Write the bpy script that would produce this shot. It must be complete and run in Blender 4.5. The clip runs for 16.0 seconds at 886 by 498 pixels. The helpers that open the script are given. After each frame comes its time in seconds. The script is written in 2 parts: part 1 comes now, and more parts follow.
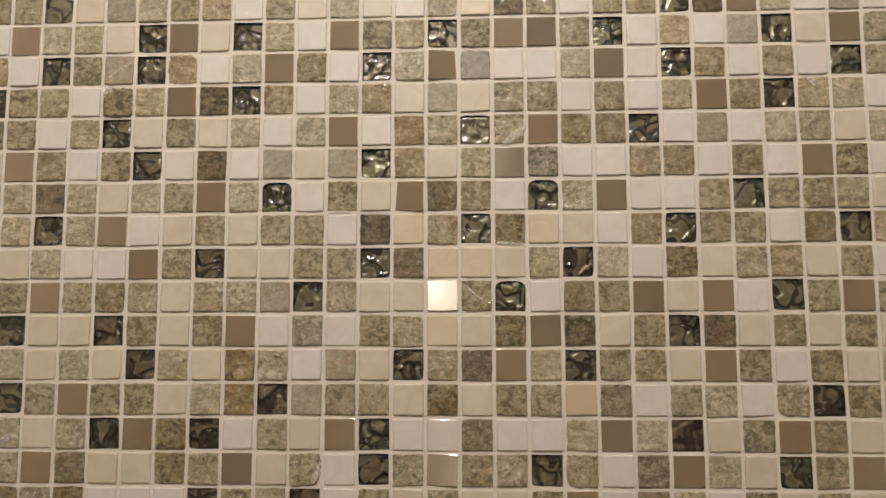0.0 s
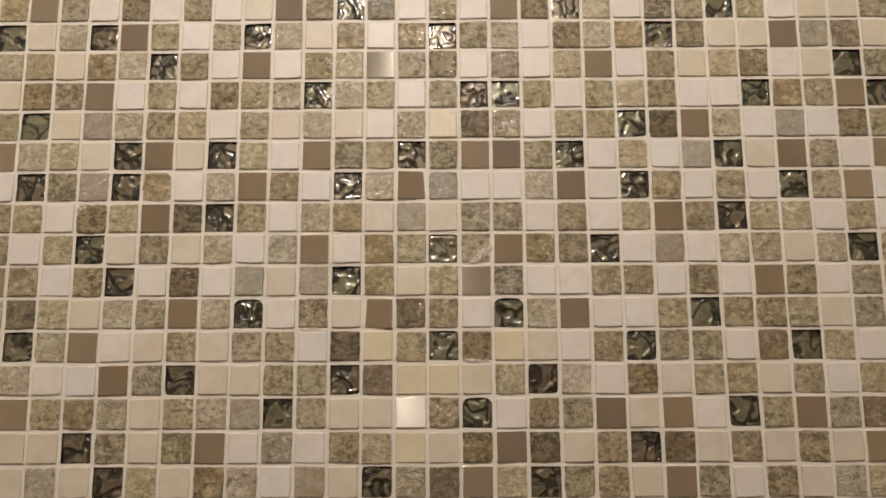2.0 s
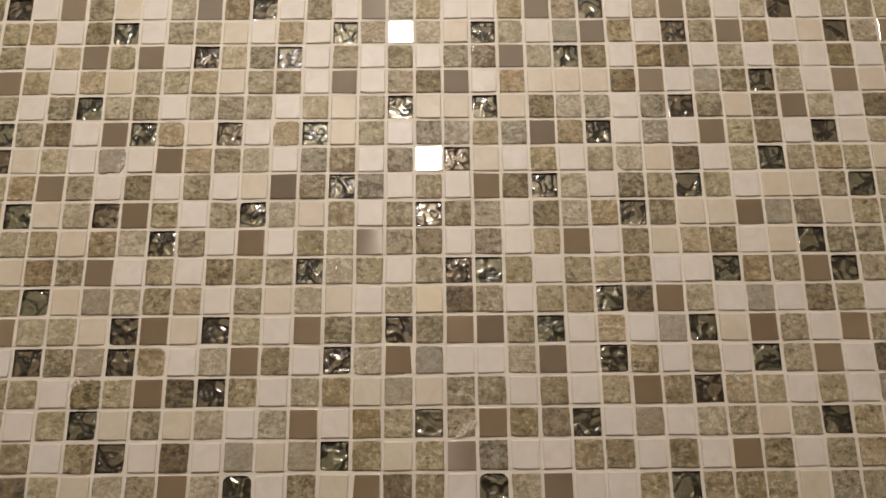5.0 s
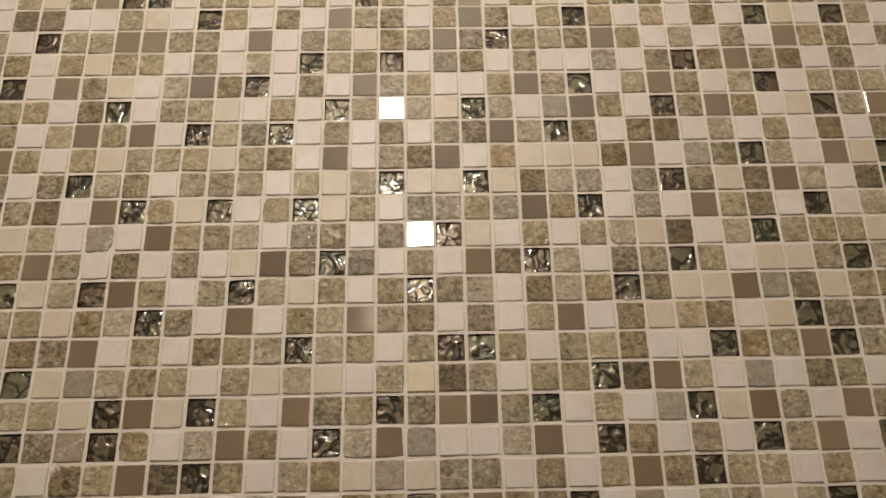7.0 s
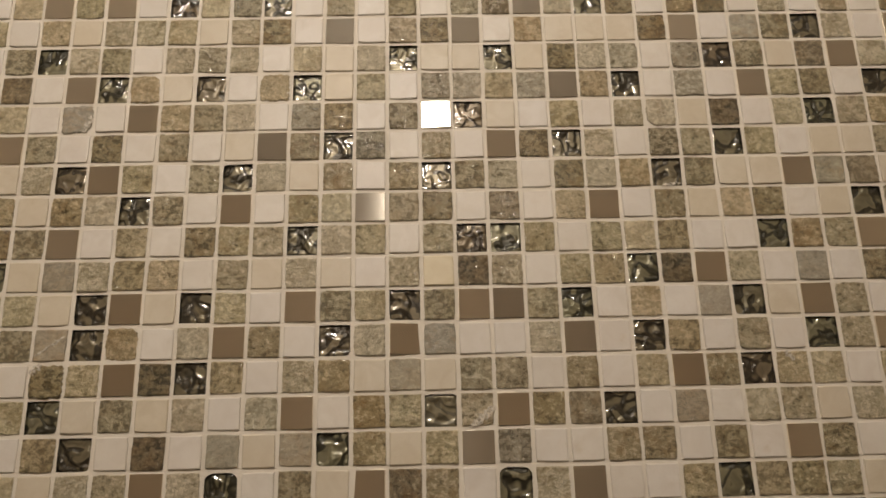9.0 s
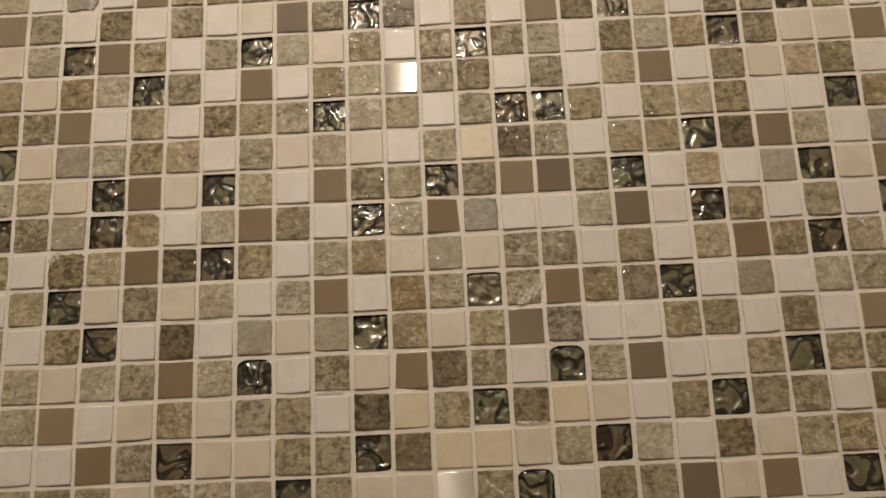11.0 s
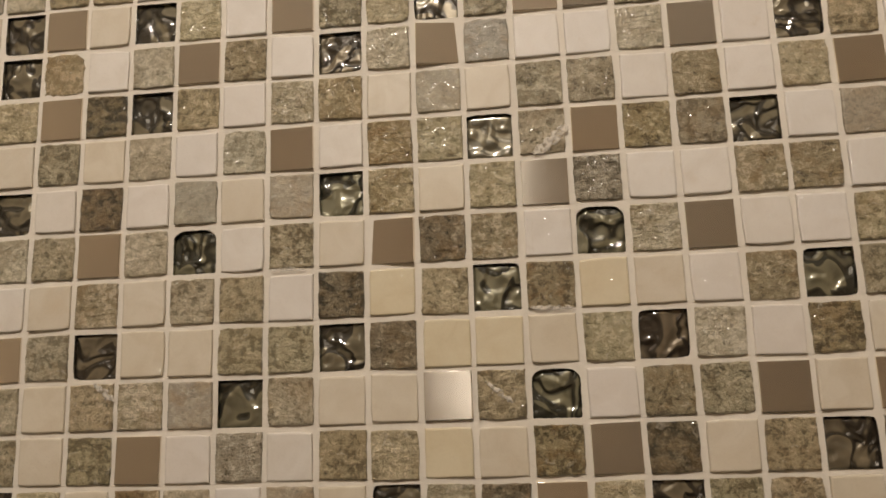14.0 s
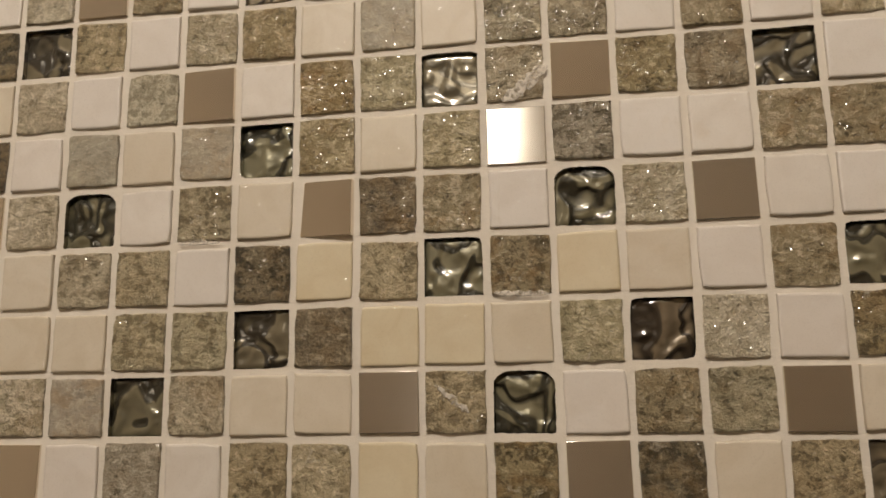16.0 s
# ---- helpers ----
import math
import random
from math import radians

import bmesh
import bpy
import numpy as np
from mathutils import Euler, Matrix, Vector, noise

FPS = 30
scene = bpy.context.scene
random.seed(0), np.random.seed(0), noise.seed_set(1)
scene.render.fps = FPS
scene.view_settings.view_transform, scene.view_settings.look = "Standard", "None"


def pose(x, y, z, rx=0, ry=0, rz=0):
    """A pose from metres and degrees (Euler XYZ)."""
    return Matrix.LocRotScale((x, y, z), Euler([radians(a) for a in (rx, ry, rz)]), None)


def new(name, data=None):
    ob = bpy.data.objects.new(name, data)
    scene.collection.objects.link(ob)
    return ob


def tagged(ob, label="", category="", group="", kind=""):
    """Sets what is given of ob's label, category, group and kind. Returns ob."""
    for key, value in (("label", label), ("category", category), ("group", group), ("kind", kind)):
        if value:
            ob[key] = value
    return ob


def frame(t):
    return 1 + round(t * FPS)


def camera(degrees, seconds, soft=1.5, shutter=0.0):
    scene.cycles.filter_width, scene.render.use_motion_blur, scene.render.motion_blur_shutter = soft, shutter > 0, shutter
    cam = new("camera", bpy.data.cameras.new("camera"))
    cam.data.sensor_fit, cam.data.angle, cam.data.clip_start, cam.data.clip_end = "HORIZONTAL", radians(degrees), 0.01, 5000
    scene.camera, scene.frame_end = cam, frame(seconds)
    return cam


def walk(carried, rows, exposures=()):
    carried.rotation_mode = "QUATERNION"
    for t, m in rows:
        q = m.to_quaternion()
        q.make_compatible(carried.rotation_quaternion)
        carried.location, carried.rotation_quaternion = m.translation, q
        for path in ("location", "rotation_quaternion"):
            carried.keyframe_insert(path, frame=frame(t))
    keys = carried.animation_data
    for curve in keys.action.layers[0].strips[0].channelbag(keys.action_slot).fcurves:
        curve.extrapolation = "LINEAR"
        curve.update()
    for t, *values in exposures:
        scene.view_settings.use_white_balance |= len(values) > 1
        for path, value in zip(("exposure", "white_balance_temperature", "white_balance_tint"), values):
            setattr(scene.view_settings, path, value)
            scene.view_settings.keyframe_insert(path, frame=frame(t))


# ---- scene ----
# A wall of small square mosaic in a warmly lit washroom, filmed from a hand's reach.
PITCH, BASE = 0.017, 1.25          # spacing of the mosaic, height of the joint under row 0

cam = camera(58.5, 16.0, soft=1.7)
PATH = [  # seconds, place, turn
    (0.0, 0.0269, -0.3961, 1.2408, 95.97, 0.05, 2.63),
    (0.5, 0.0267, -0.4022, 1.2436, 98.05, -0.06, 1.98),
    (1.0, 0.0278, -0.4059, 1.2524, 99.56, 0.40, 1.88),
    (1.5, 0.0244, -0.4091, 1.2645, 99.66, 0.30, 0.77),
    (2.0, 0.0273, -0.4117, 1.2759, 99.28, 0.23, 0.33),
    (2.5, 0.0296, -0.4099, 1.2886, 98.74, 0.39, -0.07),
    (3.0, 0.0324, -0.4200, 1.2950, 100.72, 0.96, 0.17),
    (3.5, 0.0305, -0.4250, 1.3049, 101.30, 0.61, 0.04),
    (4.0, 0.0303, -0.4264, 1.3085, 102.58, 0.25, 0.09),
    (4.5, 0.0296, -0.4308, 1.3128, 104.30, 0.71, -0.21),
    (5.0, 0.0297, -0.4363, 1.3161, 105.98, 0.53, -0.35),
    (5.83, 0.0310, -0.4400, 1.3212, 108.58, 0.74, -0.46),
    (6.67, 0.0330, -0.4360, 1.3245, 110.68, 0.96, -0.39),
    (7.5, 0.0317, -0.4215, 1.3230, 110.47, 1.13, -0.41),
    (8.0, 0.0268, -0.4055, 1.3192, 108.59, 1.20, -0.39),
    (8.5, 0.0256, -0.3903, 1.3159, 107.56, 1.32, -0.65),
    (9.0, 0.0208, -0.3796, 1.3099, 106.57, 1.19, -0.71),
    (9.5, 0.0184, -0.3741, 1.3044, 105.13, 1.64, 0.22),
    (9.7, 0.0184, -0.3716, 1.3020, 104.87, 1.86, 1.07),
    (10.75, 0.0134, -0.3511, 1.2885, 103.10, 2.36, 1.29),
    (11.8, 0.0041, -0.3328, 1.2755, 101.98, 2.54, 0.39),
    (12.0, 0.0015, -0.3325, 1.2747, 101.80, 2.46, 0.09),
    (12.5, -0.0054, -0.3288, 1.2689, 101.31, 2.65, 0.17),
    (13.0, -0.0126, -0.3226, 1.2628, 99.34, 3.32, 0.01),
    (13.2, 0.0010, -0.3100, 1.2610, 98.85, 3.46, 1.20),
    (13.3, 0.0100, -0.3020, 1.2600, 98.99, 3.16, 2.68),
    (13.5, 0.0223, -0.2861, 1.2582, 99.53, 2.63, 4.73),
    (14.0, 0.0373, -0.2518, 1.2564, 101.06, 1.81, 6.91),
    (14.5, 0.0430, -0.2350, 1.2632, 100.45, 1.83, 7.17),
    (14.8, 0.0420, -0.2270, 1.2620, 101.60, 1.47, 8.49),
    (15.0, 0.0404, -0.2228, 1.2644, 101.04, 1.32, 8.51),
    (15.5, 0.0447, -0.2113, 1.2623, 101.57, 0.92, 8.32),
    (16.0, 0.0525, -0.1977, 1.2598, 100.62, 0.82, 8.70),
]
EXPOSURE = [(0.0, 0.25, 6500, 10), (2.5, 0.10, 6650, 10), (5.0, -0.13, 6650, 10), (9.0, -0.33, 7150, 10), (13.5, 0.03, 6950, 10), (16.0, 0.03, 7000, 10)]   # seconds, stops, kelvin, tint
walk(cam, [(t, pose(x, y, z, rx, ry, rz)) for t, x, y, z, rx, ry, rz in PATH], EXPOSURE)

# ---------------------------------------------------------------- light
world = bpy.data.worlds.new("world")
world.use_nodes = True
world.node_tree.nodes["Background"].inputs["Strength"].default_value = 0.0
scene.world = world
LAMP_AT, LAMP_RADIUS, LAMP_GLOW = (-0.045, -0.64, 1.80), 0.048, 194.0
LAMP_TINT = (1.0, 0.925, 0.845)


# ---------------------------------------------------------------- materials
class Nodes:
    """A small writer of node materials."""

    def __init__(self, name):
        self.mat = bpy.data.materials.new(name)
        self.mat.use_nodes = True
        self.tree = self.mat.node_tree
        self.bsdf = self.tree.nodes["Principled BSDF"]

    def add(self, kind, **inputs):
        node = self.tree.nodes.new(kind)
        for key, value in inputs.items():
            self.put(node, key.replace("_", " "), value)
        return node

    def put(self, node, key, value):
        if isinstance(value, bpy.types.NodeSocket):
            self.tree.links.new(value, node.inputs[key])
        else:
            node.inputs[key].default_value = value

    def place(self, stretch=(1, 1, 1)):
        geo = self.add("ShaderNodeNewGeometry")
        m = self.add("ShaderNodeMapping", Vector=geo.outputs["Position"], Scale=stretch)
        return m.outputs["Vector"]

    def noise(self, scale, detail=3.0, rough=0.55, stretch=(1, 1, 1), warp=0.0):
        n = self.add("ShaderNodeTexNoise", Vector=self.place(stretch), Scale=scale, Detail=detail, Roughness=rough, Distortion=warp)
        return n.outputs["Fac"]

    def ramp(self, fac, *stops):
        node = self.add("ShaderNodeValToRGB", Fac=fac)
        el = node.color_ramp.elements
        while len(el) < len(stops):
            el.new(0.5)
        for e, (at, col) in zip(el, stops):
            e.position, e.color = at, (col if isinstance(col, tuple) else (col, col, col)) + (1,)
        return node.outputs["Color"]

    def mix(self, fac, a, b, blend="MIX"):
        node = self.tree.nodes.new("ShaderNodeMix")
        node.data_type, node.blend_type = "RGBA", blend
        for k, v in ((0, fac), (6, a), (7, b)):
            if isinstance(v, bpy.types.NodeSocket):
                self.tree.links.new(v, node.inputs[k])
            else:
                node.inputs[k].default_value = v if k == 0 else tuple(v) + (1,)
        return node.outputs[2]

    def sum(self, op, a, b=0.0, c=0.0):
        node = self.tree.nodes.new("ShaderNodeMath")
        node.operation = op
        for k, v in enumerate((a, b, c)):
            if isinstance(v, bpy.types.NodeSocket):
                self.tree.links.new(v, node.inputs[k])
            else:
                node.inputs[k].default_value = v
        return node.outputs[0]

    def chance(self, joined):
        """A random number for each tile."""
        if joined:
            return self.add("ShaderNodeNewGeometry").outputs["Random Per Island"]
        return self.add("ShaderNodeObjectInfo").outputs["Random"]

    def other(self, chance, k):
        """A further random number made from the first."""
        return self.sum("FRACT", self.sum("MULTIPLY", chance, 17.31 * k + 3.7))

    def glints(self, scale, share, lean):
        """Crystal facets: a mask of tiny cells and a normal that leans its own way in each of them, for a thin clear layer."""
        v = self.add("ShaderNodeTexVoronoi", Vector=self.place(), Scale=scale)
        cell = self.add("ShaderNodeSeparateColor", Color=v.outputs["Color"])
        few = self.sum("LESS_THAN", self.sum("FRACT", self.sum("MULTIPLY", cell.outputs[0], 37.7)), share)
        core = self.sum("LESS_THAN", v.outputs["Distance"], 0.34)
        away = self.vec("SUBTRACT", v.outputs["Color"], (0.5, 0.5, 0.5))
        size = self.tree.nodes.new("ShaderNodeVectorMath")
        size.operation = "LENGTH"
        self.put(size, 0, away)
        off = self.vec("SCALE", away, self.sum("MULTIPLY", size.outputs["Value"], lean * 1.6))
        geo = self.add("ShaderNodeNewGeometry")
        unit = self.vec("NORMALIZE", self.vec("ADD", geo.outputs["Normal"], off))
        return self.sum("MULTIPLY", few, core), unit

    def vec(self, op, a, b=None):
        node = self.tree.nodes.new("ShaderNodeVectorMath")
        node.operation = op
        self.put(node, 0, a)
        if b is not None:
            self.put(node, "Scale" if op == "SCALE" else 1, b)
        return node.outputs[0]

    def bump(self, height, strength, distance):
        return self.add("ShaderNodeBump", Height=height, Strength=strength, Distance=distance).outputs["Normal"]

    def surface(self, **inputs):
        for key, value in inputs.items():
            self.put(self.bsdf, key.replace("_", " "), value)
        return self.mat


def marble(name, pale, deep, joined):
    n = Nodes(name)
    r = n.chance(joined)
    cloud = n.noise(95, 4, 0.55, warp=0.8)
    col = n.mix(n.ramp(cloud, (0.38, 0.0), (0.68, 1.0)), pale, deep)
    col = n.mix(n.sum("MULTIPLY", r, 0.5), col, deep)
    tint = n.ramp(n.other(r, 2), (0.2, (1.0, 0.985, 0.95)), (0.5, (1.0, 1.0, 1.0)), (0.8, (1.0, 0.982, 0.962)))
    col = n.mix(0.8, col, tint, "MULTIPLY")
    vein = n.ramp(n.noise(210, 5, 0.65, (1, 1, 0.5), 1.2), (0.27, 1.0), (0.36, 0.0))
    col = n.mix(n.sum("MULTIPLY", vein, 0.25), col, (0.42, 0.33, 0.22))
    stain = n.ramp(n.noise(60, 4, 0.6), (0.64, 0.0), (0.78, 1.0))
    col = n.mix(n.sum("MULTIPLY", stain, 0.3), col, (0.50, 0.37, 0.22))
    body = n.bump(n.noise(240, 3, 0.5), 0.10, 0.0006)
    mask, facet = n.glints(2300, 0.6, 0.85)
    return n.surface(Base_Color=col, Roughness=0.5, Normal=body, Specular_IOR_Level=0.45, Coat_Weight=mask, Coat_IOR=1.6, Coat_Roughness=0.15, Coat_Normal=facet)


def stone(name, dark, mid, light, rust, joined, streak=(1, 1, 1.15), rough=0.31, relief=0.0019, glitter=0.9):
    n = Nodes(name)
    r = n.chance(joined)
    # split layers: patches with ragged edges, crossed by fine cracks
    layer = n.noise(165, 9, 0.68, streak, 0.7)
    chips = n.noise(430, 6, 0.70, streak, 0.3)
    grain = n.noise(1700, 3, 0.6)
    warped = n.vec("ADD", n.place(streak), n.vec("SCALE", n.add("ShaderNodeTexNoise", Vector=n.place(), Scale=620.0, Detail=3.0).outputs["Color"], 0.0032))
    shard = n.add("ShaderNodeSeparateColor", Color=n.add("ShaderNodeTexVoronoi", Vector=warped, Scale=520.0).outputs["Color"]).outputs[0]
    tone = n.sum("ADD", n.sum("MULTIPLY_ADD", n.other(r, 1), 0.14, -0.07), n.sum("MULTIPLY_ADD", shard, 0.12, -0.06))
    fac = n.sum("ADD", n.sum("MULTIPLY", layer, 0.52), n.sum("MULTIPLY_ADD", chips, 0.50, n.sum("MULTIPLY_ADD", grain, 0.14, n.sum("ADD", tone, -0.08))))
    col = n.ramp(fac, (0.39, dark), (0.47, mid), (0.53, mid), (0.61, light))
    warm = n.ramp(n.noise(105, 6, 0.7, streak, 0.5), (0.47, 0.0), (0.62, 1.0))
    much = n.sum("MULTIPLY", warm, n.sum("MULTIPLY_ADD", n.other(r, 2), rust, rust * 0.45))
    col = n.mix(much, col, n.mix(layer, (0.19, 0.10, 0.035), (0.42, 0.29, 0.13)))
    col = n.mix(0.85, col, n.ramp(n.other(r, 4), (0.1, (1.0, 0.88, 0.72)), (0.35, (0.97, 0.93, 0.76)), (0.6, (0.97, 0.94, 0.88)), (0.85, (1.0, 0.94, 0.86))), "MULTIPLY")
    crack = n.ramp(n.sum("ABSOLUTE", n.sum("SUBTRACT", n.noise(190, 6, 0.7, streak, 1.0), 0.5)), (0.0, 1.0), (0.014, 0.0))
    col = n.mix(n.sum("MULTIPLY", crack, 0.45), col, dark)
    pits = n.ramp(n.noise(520, 4, 0.7), (0.33, 1.0), (0.39, 0.0))
    col = n.mix(n.sum("MULTIPLY", pits, 0.45), col, (0.05, 0.042, 0.03))
    flake = n.ramp(n.noise(300, 5, 0.65, streak, 0.8), (0.63, 0.0), (0.68, 1.0))
    col = n.mix(n.sum("MULTIPLY", flake, 0.55), col, n.mix(0.5, light, (0.62, 0.56, 0.46)))
    height = n.sum("ADD", n.sum("MULTIPLY_ADD", flake, 0.10, n.sum("MULTIPLY_ADD", shard, 0.13, n.sum("MULTIPLY", layer, 0.9))), n.sum("ADD", n.sum("MULTIPLY", chips, 0.85), n.sum("MULTIPLY_ADD", pits, -0.15, n.sum("MULTIPLY", grain, 0.36))))
    body = n.bump(height, 1.0, relief)
    mask, facet = n.glints(2050, glitter * 0.6, 0.5)
    return n.surface(Base_Color=col, Roughness=rough, Normal=body, Specular_IOR_Level=0.75, Coat_Weight=mask, Coat_IOR=1.95, Coat_Roughness=0.2, Coat_Normal=facet)


def lustre_glass(name, joined, depth=0.85, flank_darkness=0.92):
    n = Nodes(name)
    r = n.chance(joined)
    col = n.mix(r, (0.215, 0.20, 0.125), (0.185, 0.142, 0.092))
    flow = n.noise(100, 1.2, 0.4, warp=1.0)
    # dark reflections along the ridge flanks, painted into the base colour
    flank_dark = n.ramp(flow, (0.33, 0.0), (0.41, 1.0), (0.51, 1.0), (0.55, 0.0), (0.70, 0.4))
    col = n.mix(n.sum("MULTIPLY", flank_dark, flank_darkness), col, n.mix(r, (0.020, 0.020, 0.013), (0.026, 0.018, 0.012)))
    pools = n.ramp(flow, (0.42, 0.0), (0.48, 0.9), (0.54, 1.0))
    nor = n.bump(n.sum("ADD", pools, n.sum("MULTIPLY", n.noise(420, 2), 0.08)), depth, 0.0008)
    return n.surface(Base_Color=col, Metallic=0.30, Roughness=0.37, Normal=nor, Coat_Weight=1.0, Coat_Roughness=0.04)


def steel(name, joined, pale, deep):
    n = Nodes(name)
    r = n.chance(joined)
    col = n.mix(r, pale, deep)
    lines = n.noise(260, 4, 0.7, (0.25, 1, 18))
    col = n.mix(n.sum("MULTIPLY", n.ramp(lines, (0.35, 0.0), (0.7, 1.0)), 0.22), col, n.mix(0.45, col, (0.2, 0.18, 0.15)))
    smear = n.noise(70, 3, 0.6)
    rough = n.sum("MULTIPLY_ADD", smear, 0.06, 0.165)
    grain = n.add("ShaderNodeTangent")
    grain.direction_type, grain.axis = "RADIAL", "Z"
    return n.surface(Base_Color=col, Metallic=0.94, Roughness=rough, Anisotropic=1.0, Anisotropic_Rotation=0.25, Tangent=grain.outputs["Tangent"])


def plain(name, a, b, scale=6.0, rough=0.7, bump=0.0):
    n = Nodes(name)
    col = n.mix(n.ramp(n.noise(scale, 5, 0.6), (0.3, 0.0), (0.7, 1.0)), a, b)
    n.surface(Base_Color=col, Roughness=rough)
    if bump:
        n.surface(Normal=n.bump(n.noise(scale * 40, 3), 0.4, bump))
    return n.mat


def grout_paint():
    n = Nodes("sanded_grout")
    col = n.mix(n.ramp(n.noise(45, 5, 0.6), (0.3, 0.0), (0.7, 1.0)), (0.70, 0.645, 0.57), (0.64, 0.58, 0.50))
    sand = n.noise(2600, 3, 0.6)
    col = n.mix(n.sum("MULTIPLY", n.ramp(sand, (0.55, 0.0), (0.75, 1.0)), 0.3), col, (0.56, 0.50, 0.42))
    height = n.sum("ADD", n.sum("MULTIPLY", sand, 0.3), n.noise(380, 4, 0.6))
    return n.surface(Base_Color=col, Roughness=0.8, Normal=n.bump(height, 0.45, 0.0007))


def grout_haze():
    """A thin dried film of grout that lets the tile show through."""
    n = Nodes("grout_haze")
    thin = n.ramp(n.noise(620, 5, 0.7), (0.40, 0.15), (0.56, 0.85))
    return n.surface(Base_Color=(0.68, 0.62, 0.54, 1), Roughness=0.75, Alpha=thin)


def lamp_glow():
    n = Nodes("lit_opal_glass")
    return n.surface(Base_Color=(0.9, 0.88, 0.82, 1), Emission_Color=LAMP_TINT + (1,), Emission_Strength=LAMP_GLOW)


def tile_paints(joined):
    end = "_field" if joined else ""
    flat = (1, 1, 1.3)
    return {
        "W": marble("white_marble" + end, (0.66, 0.62, 0.58), (0.60, 0.55, 0.50), joined),
        "C": marble("cream_marble" + end, (0.60, 0.54, 0.45), (0.535, 0.465, 0.365), joined),
        "Y": marble("yellow_marble" + end, (0.61, 0.54, 0.40), (0.56, 0.475, 0.33), joined),
        "P": marble("honey_marble" + end, (0.55, 0.43, 0.29), (0.50, 0.39, 0.27), joined),
        "S": stone("grey_green_stone" + end, (0.20, 0.172, 0.11), (0.485, 0.435, 0.315), (0.73, 0.675, 0.555), 0.28, joined),
        "T": stone("pale_flaky_stone" + end, (0.26, 0.225, 0.155), (0.54, 0.49, 0.375), (0.76, 0.71, 0.60), 0.25, joined),
        "O": stone("ochre_stone" + end, (0.13, 0.095, 0.045), (0.38, 0.30, 0.165), (0.62, 0.53, 0.37), 1.0, joined),
        "D": stone("dark_stone" + end, (0.07, 0.057, 0.036), (0.24, 0.20, 0.135), (0.46, 0.40, 0.30), 0.30, joined),
        "R": stone("rusty_stone" + end, (0.125, 0.10, 0.057), (0.375, 0.32, 0.21), (0.65, 0.58, 0.445), 0.5, joined),
        "L": stone("silvery_stone" + end, (0.17, 0.15, 0.11), (0.41, 0.375, 0.305), (0.66, 0.62, 0.53), 0.12, joined, rough=0.25, glitter=1.0),
        "B": stone("blue_grey_slate" + end, (0.22, 0.20, 0.165), (0.315, 0.29, 0.245), (0.41, 0.38, 0.32), 0.3, joined, flat, 0.5, 0.0004, 0.5),
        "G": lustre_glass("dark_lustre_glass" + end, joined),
        "M": steel("brushed_steel" + end, joined, (0.74, 0.70, 0.63), (0.67, 0.62, 0.55)),
        "K": steel("bronze_steel" + end, joined, (0.90, 0.815, 0.69), (0.80, 0.71, 0.585)),
    }


PAINT, FIELD_PAINT = tile_paints(False), tile_paints(True)
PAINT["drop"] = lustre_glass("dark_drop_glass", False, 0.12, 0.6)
GROUT = grout_paint()
HAZE = grout_haze()
PLASTER = plain("pale_beige_plaster", (0.77, 0.69, 0.58), (0.73, 0.645, 0.53), 3.0, 0.8, 0.001)
TAN_WALL = plain("tan_wall_paint", (0.58, 0.475, 0.36), (0.53, 0.43, 0.32), 3.0, 0.75, 0.001)
CEILING = plain("white_ceiling_paint", (0.80, 0.765, 0.71), (0.77, 0.73, 0.67), 2.0, 0.9)
FLOORING = plain("brown_floor_tile", (0.14, 0.11, 0.078), (0.10, 0.078, 0.055), 5.0, 0.45)
BRASS = plain("satin_nickel", (0.5, 0.47, 0.43), (0.45, 0.42, 0.38), 40.0, 0.35)
OPAL = lamp_glow()


# ---------------------------------------------------------------- helpers for meshes
def part(name, bm, material, parent=None, label=""):
    mesh = bpy.data.meshes.new(name)
    bm.to_mesh(mesh)
    bm.free()
    mesh.materials.append(material)
    ob = new(name, mesh)
    ob.parent = parent
    return tagged(ob, label)


def box(x0, x1, y0, y1, z0, z1, bevel=0.0):
    bm = bmesh.new()
    bmesh.ops.create_cube(bm, size=1, matrix=Matrix.LocRotScale(((x0 + x1) / 2, (y0 + y1) / 2, (z0 + z1) / 2), None, (x1 - x0, y1 - y0, z1 - z0)))
    if bevel:
        bmesh.ops.bevel(bm, geom=bm.edges[:], offset=bevel, segments=2, affect="EDGES")
    return bm


# ---------------------------------------------------------------- the room that closes round the wall
ROOM = (-1.25, 1.35, -2.55, 2.45)   # x from, x to, y behind, height
X0, X1, YB, H = ROOM
floor = tagged(part("floor", box(X0, X1, YB, 0.16, -0.12, 0.0), FLOORING), "dark brown tiled floor of the washroom", "floor", kind="structure")
ceiling = tagged(part("ceiling", box(X0, X1, YB, 0.16, H, H + 0.12), CEILING), "white painted plain ceiling", "ceiling", kind="structure")
wall_west = tagged(part("wall_west", box(X0 - 0.12, X0, YB, 0.16, 0.0, H), PLASTER), "plain pale beige plastered side wall", "wall", kind="structure")
wall_east = tagged(part("wall_east", box(X1, X1 + 0.12, YB, 0.16, 0.0, H), PLASTER), "plain pale beige plastered side wall", "wall", kind="structure")
wall_south = tagged(part("wall_south", box(X0 - 0.12, X1 + 0.12, YB - 0.12, YB, 0.0, H), TAN_WALL), "plain tan painted back wall", "wall", kind="structure")
wall_north = tagged(part("wall_north", box(X0, X1, 0.006, 0.16, 0.0, H), PLASTER), "wall covered with small square stone, glass and metal mosaic in beige grout", "wall", kind="structure")


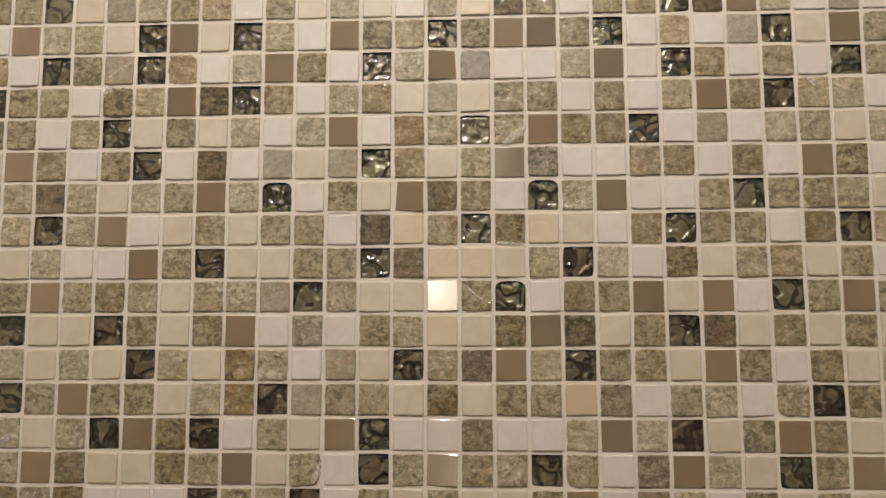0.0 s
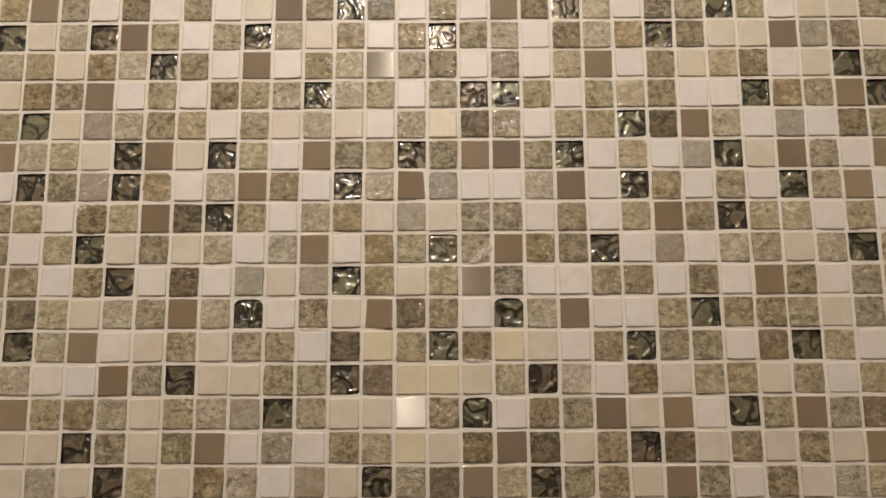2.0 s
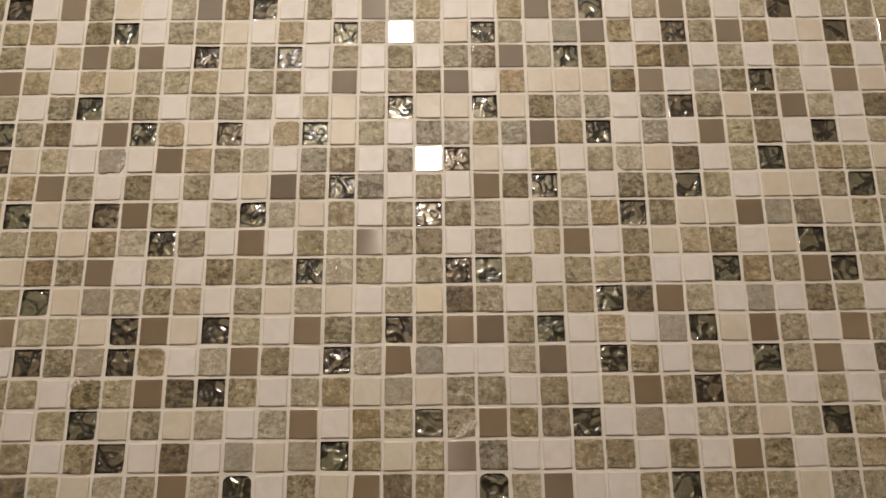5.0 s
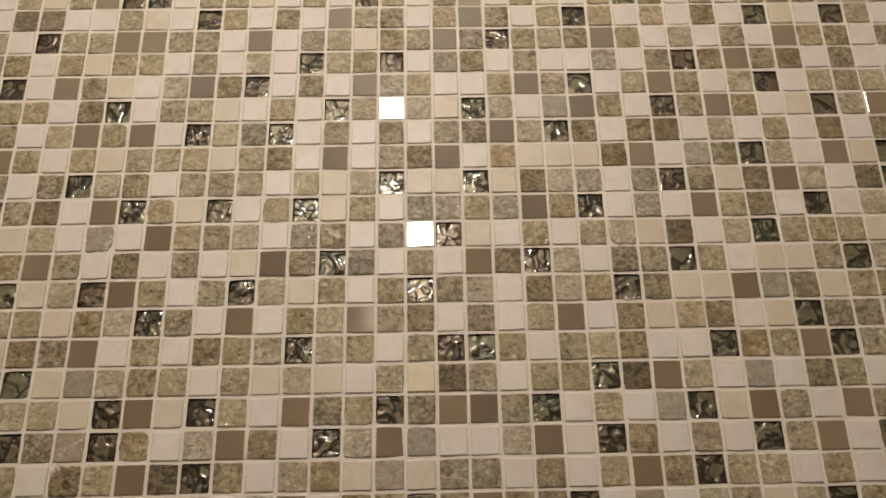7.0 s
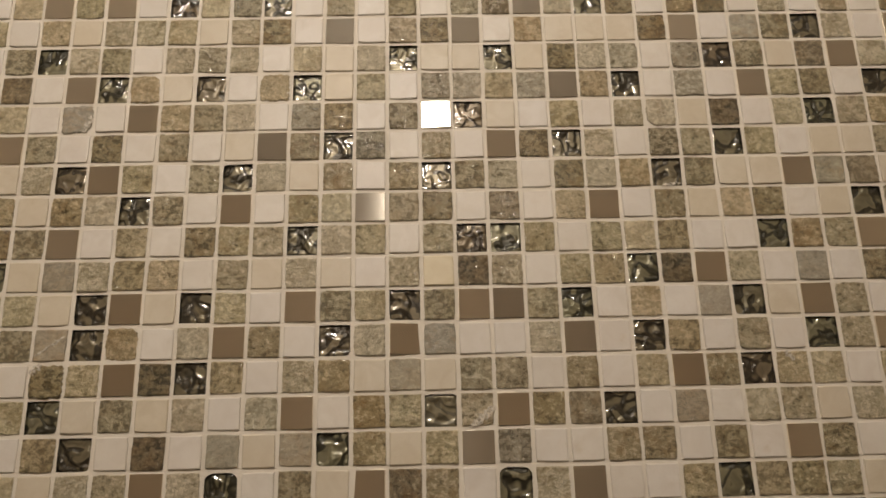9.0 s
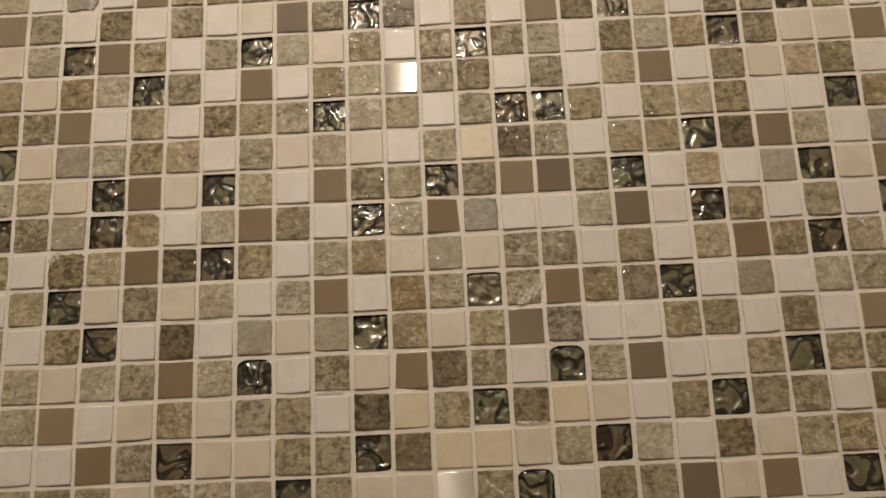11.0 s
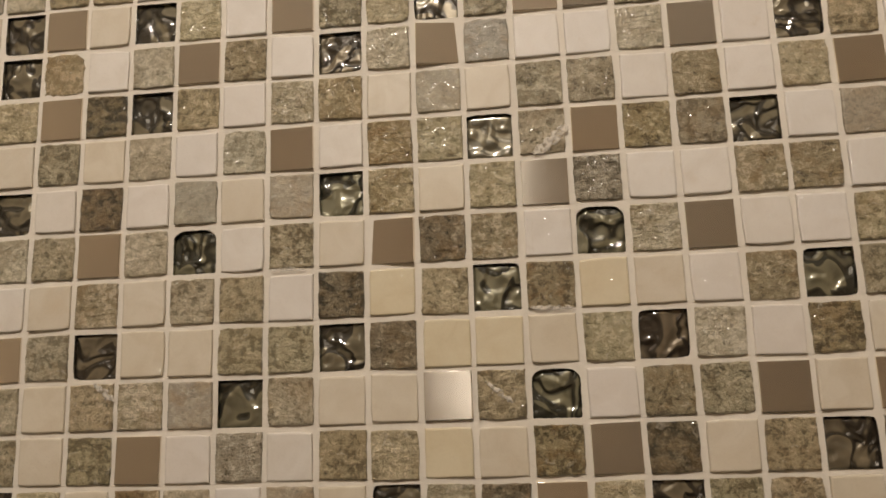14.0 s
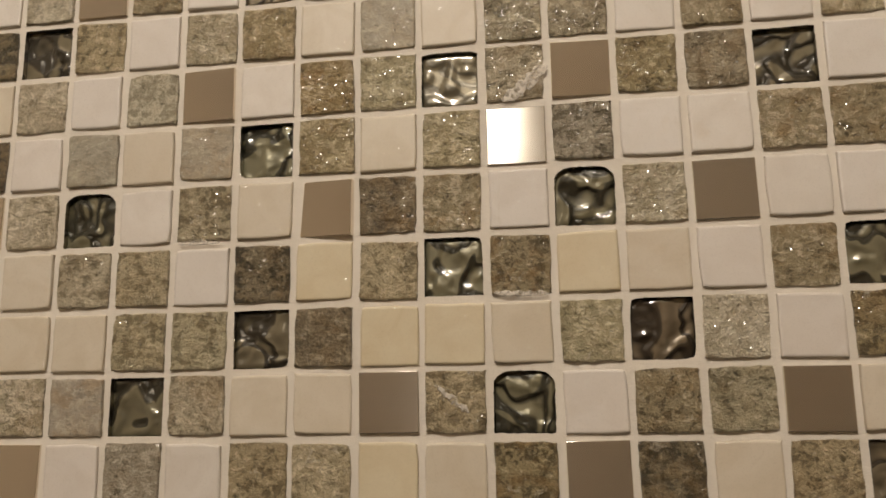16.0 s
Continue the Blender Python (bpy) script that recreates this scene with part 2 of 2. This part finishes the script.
def ceiling_lamp(at):
    lamp = tagged(new("ceiling_lamp"), "round opal glass ceiling lamp with warm light, hanging from the ceiling", "lamp")
    lamp.location = (at[0], at[1], H)
    drop = H - at[2]
    bm = bmesh.new()
    bmesh.ops.create_uvsphere(bm, u_segments=24, v_segments=14, radius=LAMP_RADIUS, matrix=Matrix.Translation((0, 0, -drop)))
    for f in bm.faces:
        f.smooth = True
    part("globe", bm, OPAL, lamp, "lit opal glass globe")
    top = drop - LAMP_RADIUS
    bm = bmesh.new()
    bmesh.ops.create_cone(bm, cap_ends=True, segments=24, radius1=0.045, radius2=0.055, depth=0.03, matrix=Matrix.Translation((0, 0, -0.013)))
    part("canopy", bm, BRASS, lamp, "satin nickel canopy")
    bm = bmesh.new()
    bmesh.ops.create_cone(bm, cap_ends=True, segments=16, radius1=0.005, radius2=0.005, depth=top, matrix=Matrix.Translation((0, 0, -top / 2)))
    part("rod", bm, BRASS, lamp, "thin satin nickel rod")
    bm = bmesh.new()
    bmesh.ops.create_cone(bm, cap_ends=True, segments=24, radius1=0.026, radius2=0.016, depth=0.03, matrix=Matrix.Translation((0, 0, -top - 0.002)))
    part("holder", bm, BRASS, lamp, "satin nickel bulb holder")
    return lamp


ceiling_lamp(LAMP_AT)

# ---------------------------------------------------------------- the mosaic
# Kinds of tile: W white, C cream, Y yellow, P honey marble; S grey-green, T pale, D dark, R rusty, O ochre, L silvery stone; B slate; G glass; M steel.
# Each row: number of its first column, then the tiles from there on.
MOSAIC = {
    24: (-14, "SCSMGGWSSCWSWGSWSMWSCWSGSWSWSMSWCS"),
    23: (-14, "DDWWSCWGSWSWMLLWSMSWSGSWSWRWGCWGSW"),
    22: (-15, "SWGSSMMSSWMWLSCSLMLGSSSMSWSWSWMSSWS"),
    21: (-14, "SWSCSSWSWSWGSSGWLSWSWWLWSGRMSDWSW"),
    20: (-14, "GWMSCWSMSGWSWMLSWWSMLGWSMSWSGWSRS"),
    19: (-14, "SSWRGWTSCWTWGLMTCGSWBMSWGSMRWCGSM"),
    18: (-14, "SWTMSMWGTLGWSWTWLLMTGRWRDWSWRWRWS"),
    17: (-14, "MRWSCSSSCSRWMWLRMWRCCCRMWBSGSWMC"),
    16: (-14, "SWSGSSWTTSWTCTGCCGCRTLWLGSCDMSWDG"),
    15: (-14, "GSDWMGSCGWTGCTWLLTLMTGWLWMSDWGWS"),
    14: (-13, "CTWBWMSSTWLSWLMGCWRWSTCDWSGSRSC"),
    13: (-13, "RMSWRWSWCMSGLWRWMRGSWLSGSWCCSGS"),
    12: (-13, "GCSGMSWTGTCRWTGSTWRTRGSCCMBDCS"),
    11: (-13, "SSCRTGSWMWRTMTRWLWTMWRCSRWCGSS"),
    10: (-13, "CRSMWTWRSSGTTWSGGSWSTSWWGRSMGS"),
    9: (-13, "SGCBSSTWSCTCWSYDLWSSGDMSWBWRSW"),
    8: (-14, "WMTSCGMCGSWMSTGSMMTGWSWBGCMSWMS"),
    7: (-14, "SWGSBGRWTMRWGTMBWWTMWGSWSWGSMW"),
    6: (-14, "GSSWRSMDGSWSRCBCLLWRWTMRGSTWSW"),
    5: (-13, "SWSGCSCTWLMWOSGTMRDGWBWSSCSGS"),
    4: (-13, "MRWSGWDWBCBGRCSMLWWRRWDWMRWSS"),
    3: (-13, "SDTCTSMTGWSCMDRWGSMWWSGTRSC"),
    2: (-13, "SGTMWCRCTTWDYTGRYCWRGSTWDGS"),
    1: (-13, "CTWWMTGCCTTGDYYCSGTWRCSRCSW"),
    0: (-13, "SMTRSCTSBGTCCMTGWRSMCMWGSMS"),
    -1: (-13, "GCCGSCSMWLWSTYCRMDCSGDCRCS"),
    -2: (-13, "TCSCGSCRTWBCGSDMTGSTCMSWSC"),
    -3: (-13, "GTMSSCSOGBSTCRCSTPDWSSWRGS"),
    -4: (-13, "TCSGMRGWSCMGWMDWWSMTGCSMRC"),
    -5: (-13, "SMDCCRSMCTWGSMSTGSWDMSCGSM"),
    -6: (-7, "GSSGWSCSCCSMWDSWSCS"),
}
# Metal tiles that are grey steel; the others have a bronze tone.
GREY = {(3, 8), (5, 7), (2, 4), (5, 3), (0, 0), (6, 0), (3, -1), (0, -4), (5, -4), (-6, -5), (-1, 11), (-4, 13), (1, 14), (5, 15), (-2, 17), (2, 17), (4, 18), (0, 19), (7, 19),
        (-7, 20), (-1, 20), (5, 20), (-5, 22), (2, 22), (8, 22), (-2, 23), (3, 23)}
COLS, ROWS = range(-21, 26), range(-11, 33)
NEAR_COLS, NEAR_ROWS = range(-13, 14), range(-5, 18)
HALF = 0.00755
dice = random.Random(7)


def kind_at(c, r):
    start, line = MOSAIC.get(r, (0, ""))
    if 0 <= c - start < len(line):
        k = line[c - start]
        return "K" if k == "M" and (c, r) not in GREY else k
    return dice.choice("SSSSTTRRDLWWWWCCGGMK")


def tile_data(name, lines, corner, front, edge_jitter, rim, seed, chips=(0, 0, 0, 0), curve=None, sunk=False, arch=0.0):
    """One tile: a grid of lines across the front, rounded or chipped corners, sides that go back into the grout.
    corner: how far the corners round off; front: how far the face stands out; rim: how far the edge drops back.
    arch: how far the upper edge is rounded off; sunk: the face lies below the grout and its sides rise to the grout's surface."""
    rnd = random.Random(seed)
    n = len(lines)
    verts, faces = [], []
    wob = [[rnd.uniform(-1, 1) * edge_jitter for _ in range(n)] for _ in range(4)]
    for j, v in enumerate(lines):
        for i, u in enumerate(lines):
            x, z = u * math.sqrt(1 - corner * v * v / 2), v * math.sqrt(1 - corner * u * u / 2)
            z *= 1 - arch * abs(u) ** 5 if v > 0 else 1
            for sx, sz, cut in ((-1, -1, chips[0]), (1, -1, chips[1]), (1, 1, chips[2]), (-1, 1, chips[3])):
                near = max(0.0, u * sx) ** 4 * max(0.0, v * sz) ** 4
                x, z = x - sx * cut * near, z - sz * cut * near
            x += wob[0][j] * (abs(u) ** 6 if u < 0 else 0) + wob[1][j] * (abs(u) ** 6 if u > 0 else 0)
            z += wob[2][i] * (abs(v) ** 6 if v < 0 else 0) + wob[3][i] * (abs(v) ** 6 if v > 0 else 0)
            edge = i in (0, n - 1) or j in (0, n - 1)
            h = front + (curve(u, v, rnd) if curve else 0.0) - (rim if edge else 0.0)
            verts.append((x * HALF, -h, z * HALF))
    for j in range(n - 1):
        for i in range(n - 1):
            a = j * n + i
            faces.append((a, a + 1, a + n + 1, a + n))
    tops = len(faces)
    loop = [i for i in range(n)] + [j * n + n - 1 for j in range(1, n)] + [(n - 1) * n + i for i in range(n - 2, -1, -1)] + [j * n for j in range(n - 2, 0, -1)]
    back = len(verts)
    for k in loop:
        verts.append((verts[k][0], -0.00005, verts[k][2]) if sunk else (verts[k][0] * 0.99, 0.004, verts[k][2] * 0.99))
    for k in range(len(loop)):
        a, b = k, (k + 1) % len(loop)
        faces.append((loop[a], loop[b], back + b, back + a) if sunk else (loop[b], loop[a], back + a, back + b))
    mesh = bpy.data.meshes.new(name)
    mesh.from_pydata(verts, [], faces)
    mesh.polygons.foreach_set("use_smooth", [k < tops and n > 4 for k in range(len(faces))])
    mesh.materials.append(None)
    mesh.update()
    return mesh


def rough_face(u, v, rnd):
    return rnd.uniform(-1, 1) * 0.00022


def molten(seed):
    """The relief of the poured glass: winding ridges between flat pools."""
    off = Vector((seed * 3.1, seed * 7.7, 0.5))

    def height(u, v, rnd):
        p = Vector((u, v, 0)) * 1.1 + off
        w = p + 0.75 * Vector((noise.noise(p * 1.3), noise.noise(p * 1.3 + Vector((9, 2, 4))), 0))
        d = noise.noise(w * 1.5)
        rise = 1.0 / (1.0 + math.exp(-d * 34))
        lip = math.exp(-((d - 0.09) / 0.07) ** 2)
        dip = 1.0 / (1.0 + math.exp(-(noise.noise(w * 1.1 + Vector((3, 8, 1))) - 0.12) * 30))
        return (0.00042 * rise + 0.00018 * lip + 0.00024 * dip) * min(1.0, 8 * (1.02 - max(abs(u), abs(v))))
    return height


def even(n, rim=0.9):
    return [-1.0] + [-rim + 2 * rim * k / (n - 1) for k in range(n)] + [1.0]


def held(n, rim=0.95):
    """Lines with a narrow inner ring, so that the bend of the edge stays at the edge."""
    return [-1.0, -rim] + even(n, 2 * rim - 1.04)[1:-1] + [rim, 1.0]


MARBLE_SHAPES = [tile_data("marble_tile", held(5, 0.97), dice.uniform(0.008, 0.05), 0.0010, 0.016, 0.0003, 100 + k,
                           [dice.choice((0, 0, 0, 0.05)) for _ in range(4)]) for k in range(12)]
STONE_SHAPES = [tile_data("stone_tile", held(7, 0.96), dice.uniform(0.005, 0.05), 0.0009, 0.024, 0.00025, 200 + k,
                          [dice.choice((0, 0, 0, 0, 0, 0, 0.03, 0.06)) for _ in range(4)], rough_face) for k in range(18)]
GLASS_SHAPES = [tile_data("glass_tile", even(23, 0.96), dice.choice((0.005, 0.01, 0.03, 0.09)), -0.0016, 0.010, 0.0001, 300 + k,
                          [dice.choice((0, 0, 0, 0, 0, 0.07)) for _ in range(4)], molten(k), True) for k in range(14)]
STEEL_SHAPES = [tile_data("metal_tile", even(2, 0.975), 0.004, 0.0009, 0.002, 0.00012, 400 + k) for k in range(2)]
ARCHED_GLASS = tile_data("glass_tile", even(23, 0.96), 0.03, -0.0016, 0.015, 0.0001, 331, (0, 0, 0, 0), molten(31), True, 0.34)


def drops(u, v, rnd):
    """A pool with a long drop and a short one hanging into it from the upper rim."""
    def inside(x, z, w):
        return 1.0 / (1.0 + math.exp((math.hypot(x, z) - w) * 26))
    stem = 1.0 / (1.0 + math.exp((abs(u + 0.02 - 0.08 * math.sin(3 * v)) - 0.15) * 26)) if v > -0.2 else 0.0
    top = 1.0 / (1.0 + math.exp(-(v - 0.62 - 0.10 * math.cos(5 * u)) * 24))
    low = 1.0 / (1.0 + math.exp((v + 0.72 - 0.16 * math.cos(4 * u + 2.5)) * 24))
    h = max(inside(u, v + 0.24, 0.28), stem, top, inside(u - 0.60, v - 0.36, 0.20), low, inside(u + 0.85, v - 0.2, 0.22))
    return 0.0005 * h * min(1.0, 8 * (1.02 - max(abs(u), abs(v))))


DROP_GLASS = tile_data("glass_tile", even(23, 0.96), 0.04, -0.0016, 0.012, 0.0001, 332, (0, 0, 0, 0), drops, True, 0.08)
CHIPPED = [tile_data("stone_tile", held(11, 0.95), 0.02, 0.0009, 0.075, 0.0003, 240 + k, [0.26 if k == i else 0.02 for i in range(4)], rough_face) for k in range(4)]
SPECIAL = {(-8, 7): CHIPPED[2], (-10, 18): CHIPPED[2], (-10, 6): CHIPPED[3], (-4, 15): CHIPPED[3], (-10, 14): CHIPPED[1], (8, 14): CHIPPED[0],
           (-8, 15): CHIPPED[2], (4, -5): CHIPPED[0], (-4, -5): CHIPPED[1], (10, -3): CHIPPED[0], (1, 5): DROP_GLASS, (2, 0): ARCHED_GLASS, (-5, 3): ARCHED_GLASS, (3, 3): ARCHED_GLASS}
SHAPES = {**dict.fromkeys("WCYP", ("marble_tile", MARBLE_SHAPES)), **dict.fromkeys("STDROLB", ("stone_tile", STONE_SHAPES)),
          "G": ("glass_tile", GLASS_SHAPES), **dict.fromkeys("MK", ("metal_tile", STEEL_SHAPES))}
LABELS = {"W": "white sparkling marble tile", "C": "cream sparkling marble tile", "Y": "yellowish marble tile", "P": "honey-coloured marble tile",
          "S": "rough grey-green split stone tile", "D": "rough dark brown stone tile", "R": "rusty brown layered stone tile", "T": "pale grey flaky split stone tile", "O": "ochre and rust speckled stone tile",
          "L": "silvery glittering stone tile", "B": "smooth blue-grey slate tile", "G": "dark wavy lustre glass tile", "M": "flat brushed steel tile", "K": "flat brushed bronze-toned metal tile"}

# Steel tiles that sit noticeably turned in their bed: degrees about the upright.
TURNED = {(0, 7): 8, (-1, 3): -8, (2, 8): 3, (3, 8): 3, (3, 5): 3, (2, 17): 3, (-2, 17): -4, (0, -5): -4.5, (2, -2): 3, (2, 22): 3, (0, 0): -0.1,
          (0, -4): -0.5, (1, 14): -2.5, (0, 19): -0.7, (2, 4): 0.0, (-1, 11): -2.9, (3, 13): 3, (-1, 20): -5, (5, 15): 2, (-2, 23): -4, (3, 23): 3, (3, -1): 3,
          (-3, 8): -3, (-3, 5): -3, (-4, 13): -3}
field, bed = {}, []
for r in ROWS:
    for c in COLS:
        k = kind_at(c, r)
        name, shapes = SHAPES[k]
        shape = SPECIAL.get((c, r)) or dice.choice(shapes)
        lean = 0.5 if k in "MK" else 0.9
        quarter = dice.choice((0, 90, 180, 270)) if k not in "MKG" and (c, r) not in SPECIAL else 0
        m = pose((c + 0.5) * PITCH + dice.gauss(0, 0.00012), dice.gauss(0, 0.00012), BASE + (r + 0.5) * PITCH + dice.gauss(0, 0.00012),
                 dice.gauss(0, lean), quarter + dice.gauss(0, 0.5), TURNED.get((c, r), dice.gauss(0, lean)))
        bed.append((c, r, shape if k == "G" else None, m))
        if c in NEAR_COLS and r in NEAR_ROWS:
            ob = new(name, shape)
            ob.parent, ob.matrix_basis = wall_north, m
            ob.material_slots[0].link = "OBJECT"
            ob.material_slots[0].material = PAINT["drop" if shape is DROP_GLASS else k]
            tagged(ob, LABELS[k])
        else:
            field.setdefault(k, []).append((shape, m))

for k, tiles in field.items():
    verts, faces, smooth = [], [], []
    for shape, m in tiles:
        start = len(verts)
        verts.extend(m @ v.co for v in shape.vertices)
        for p in shape.polygons:
            faces.append([start + i for i in p.vertices])
            smooth.append(p.use_smooth)
    mesh = bpy.data.meshes.new(SHAPES[k][0] + "s")
    mesh.from_pydata(verts, [], faces)
    mesh.polygons.foreach_set("use_smooth", smooth)
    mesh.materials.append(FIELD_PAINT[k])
    ob = new(SHAPES[k][0] + "s", mesh)
    ob.parent = wall_north
    tagged(ob, LABELS[k] + "s further out on the wall", kind="stuff")


# Grout left on tiles: column, row, from and to within the cell, half width.
SMEARS = [(2, 5, (0.32, 0.03), (1.0, 0.58), 0.12), (-10, 6, (0.02, 0.72), (0.34, 0.98), 0.13), (2, 2, (0.1, 0.07), (0.9, 0.05), 0.05), (-3, 3, (0.1, 0.04), (0.8, 0.03), 0.05),
          (-7, 0, (0.55, 0.97), (0.98, 0.62), 0.08),
          (-10, 14, (0.72, 0.05), (0.95, 0.62), 0.10), (11, 6, (0.30, 0.96), (0.55, 0.70), 0.09), (2, -5, (0.5, 0.15), (0.85, 0.6), 0.07), (-4, -5, (0.75, 0.1), (0.95, 0.75), 0.10),
          (-13, -4, (0.02, 0.2), (0.75, 0.38), 0.14), (1, 0, (0.2, 0.75), (0.7, 0.35), 0.06), (8, 12, (0.3, 0.05), (0.9, 0.12), 0.06), (-10, 7, (0.1, 0.2), (0.9, 0.75), 0.05)]


def grout_bed(cells):
    """The grout between and under the tiles, open where a sunk glass tile lies."""
    verts, faces = [], []
    for c, r, shape, m in cells:
        x0, z0 = c * PITCH, BASE + r * PITCH
        ring = [(x0, z0), (x0 + PITCH, z0), (x0 + PITCH, z0 + PITCH), (x0, z0 + PITCH)]
        start = len(verts)
        if not shape:
            verts.extend((x, 0.0, z) for x, z in ring)
            faces.append((start, start + 1, start + 2, start + 3))
            continue
        rim = [m @ v.co for v in shape.vertices if v.co.y == shape.vertices[len(shape.vertices) - 1].co.y]
        n = len(rim)
        side = n // 4
        for k, v in enumerate(rim):
            (ax, az), (bx, bz) = ring[k // side % 4], ring[(k // side + 1) % 4]
            f = k % side / side
            verts.append((ax + (bx - ax) * f, 0.0, az + (bz - az) * f))
        verts.extend((v.x, 0.0, v.z) for v in rim)
        for k in range(n):
            a, b = start + k, start + (k + 1) % n
            faces.append((a, b, b + n, a + n))
    mesh = bpy.data.meshes.new("grout")
    mesh.from_pydata(verts, [], faces)
    mesh.materials.append(GROUT)
    ob = new("grout", mesh)
    ob.parent = wall_north
    return tagged(ob, "beige sanded grout between the tiles")


grout_bed(bed)


def grout_smear(c, r, start, end, wide):
    """A ragged streak of grout left on a tile."""
    (ax, az), (bx, bz) = start, end
    verts, faces = [], []
    tilt = math.atan2(bz - az, bx - ax) + math.pi / 2
    for k in range(41):
        f = k / 40
        x, z = (c + ax + (bx - ax) * f) * PITCH, BASE + (r + az + (bz - az) * f) * PITCH
        swell = wide * PITCH * (0.35 + 0.65 * math.sin(math.pi * f) ** 0.7)
        lo, hi = (swell * (0.8 + 0.8 * noise.noise((0.16 * k, e, c)) + 0.35 * noise.noise((0.5 * k, e, r))) for e in (0.3, 7.7))
        n = len(verts)
        for w, y in ((-lo, -0.0011), (-lo * 0.6, -0.00125), (hi * 0.6, -0.00125), (hi, -0.0011)):
            verts.append((x + math.cos(tilt) * w, y, z + math.sin(tilt) * w))
        if k:
            faces.extend((n - 4 + i, n - 3 + i, n + 1 + i, n + i) for i in range(3))
    mesh = bpy.data.meshes.new("grout_smear")
    mesh.from_pydata(verts, [], faces)
    mesh.materials.append(HAZE)
    ob = new("grout_smear", mesh)
    ob.parent = wall_north
    return tagged(ob, "dried film of pale grout on a tile")


for smear in SMEARS:
    grout_smear(*smear)
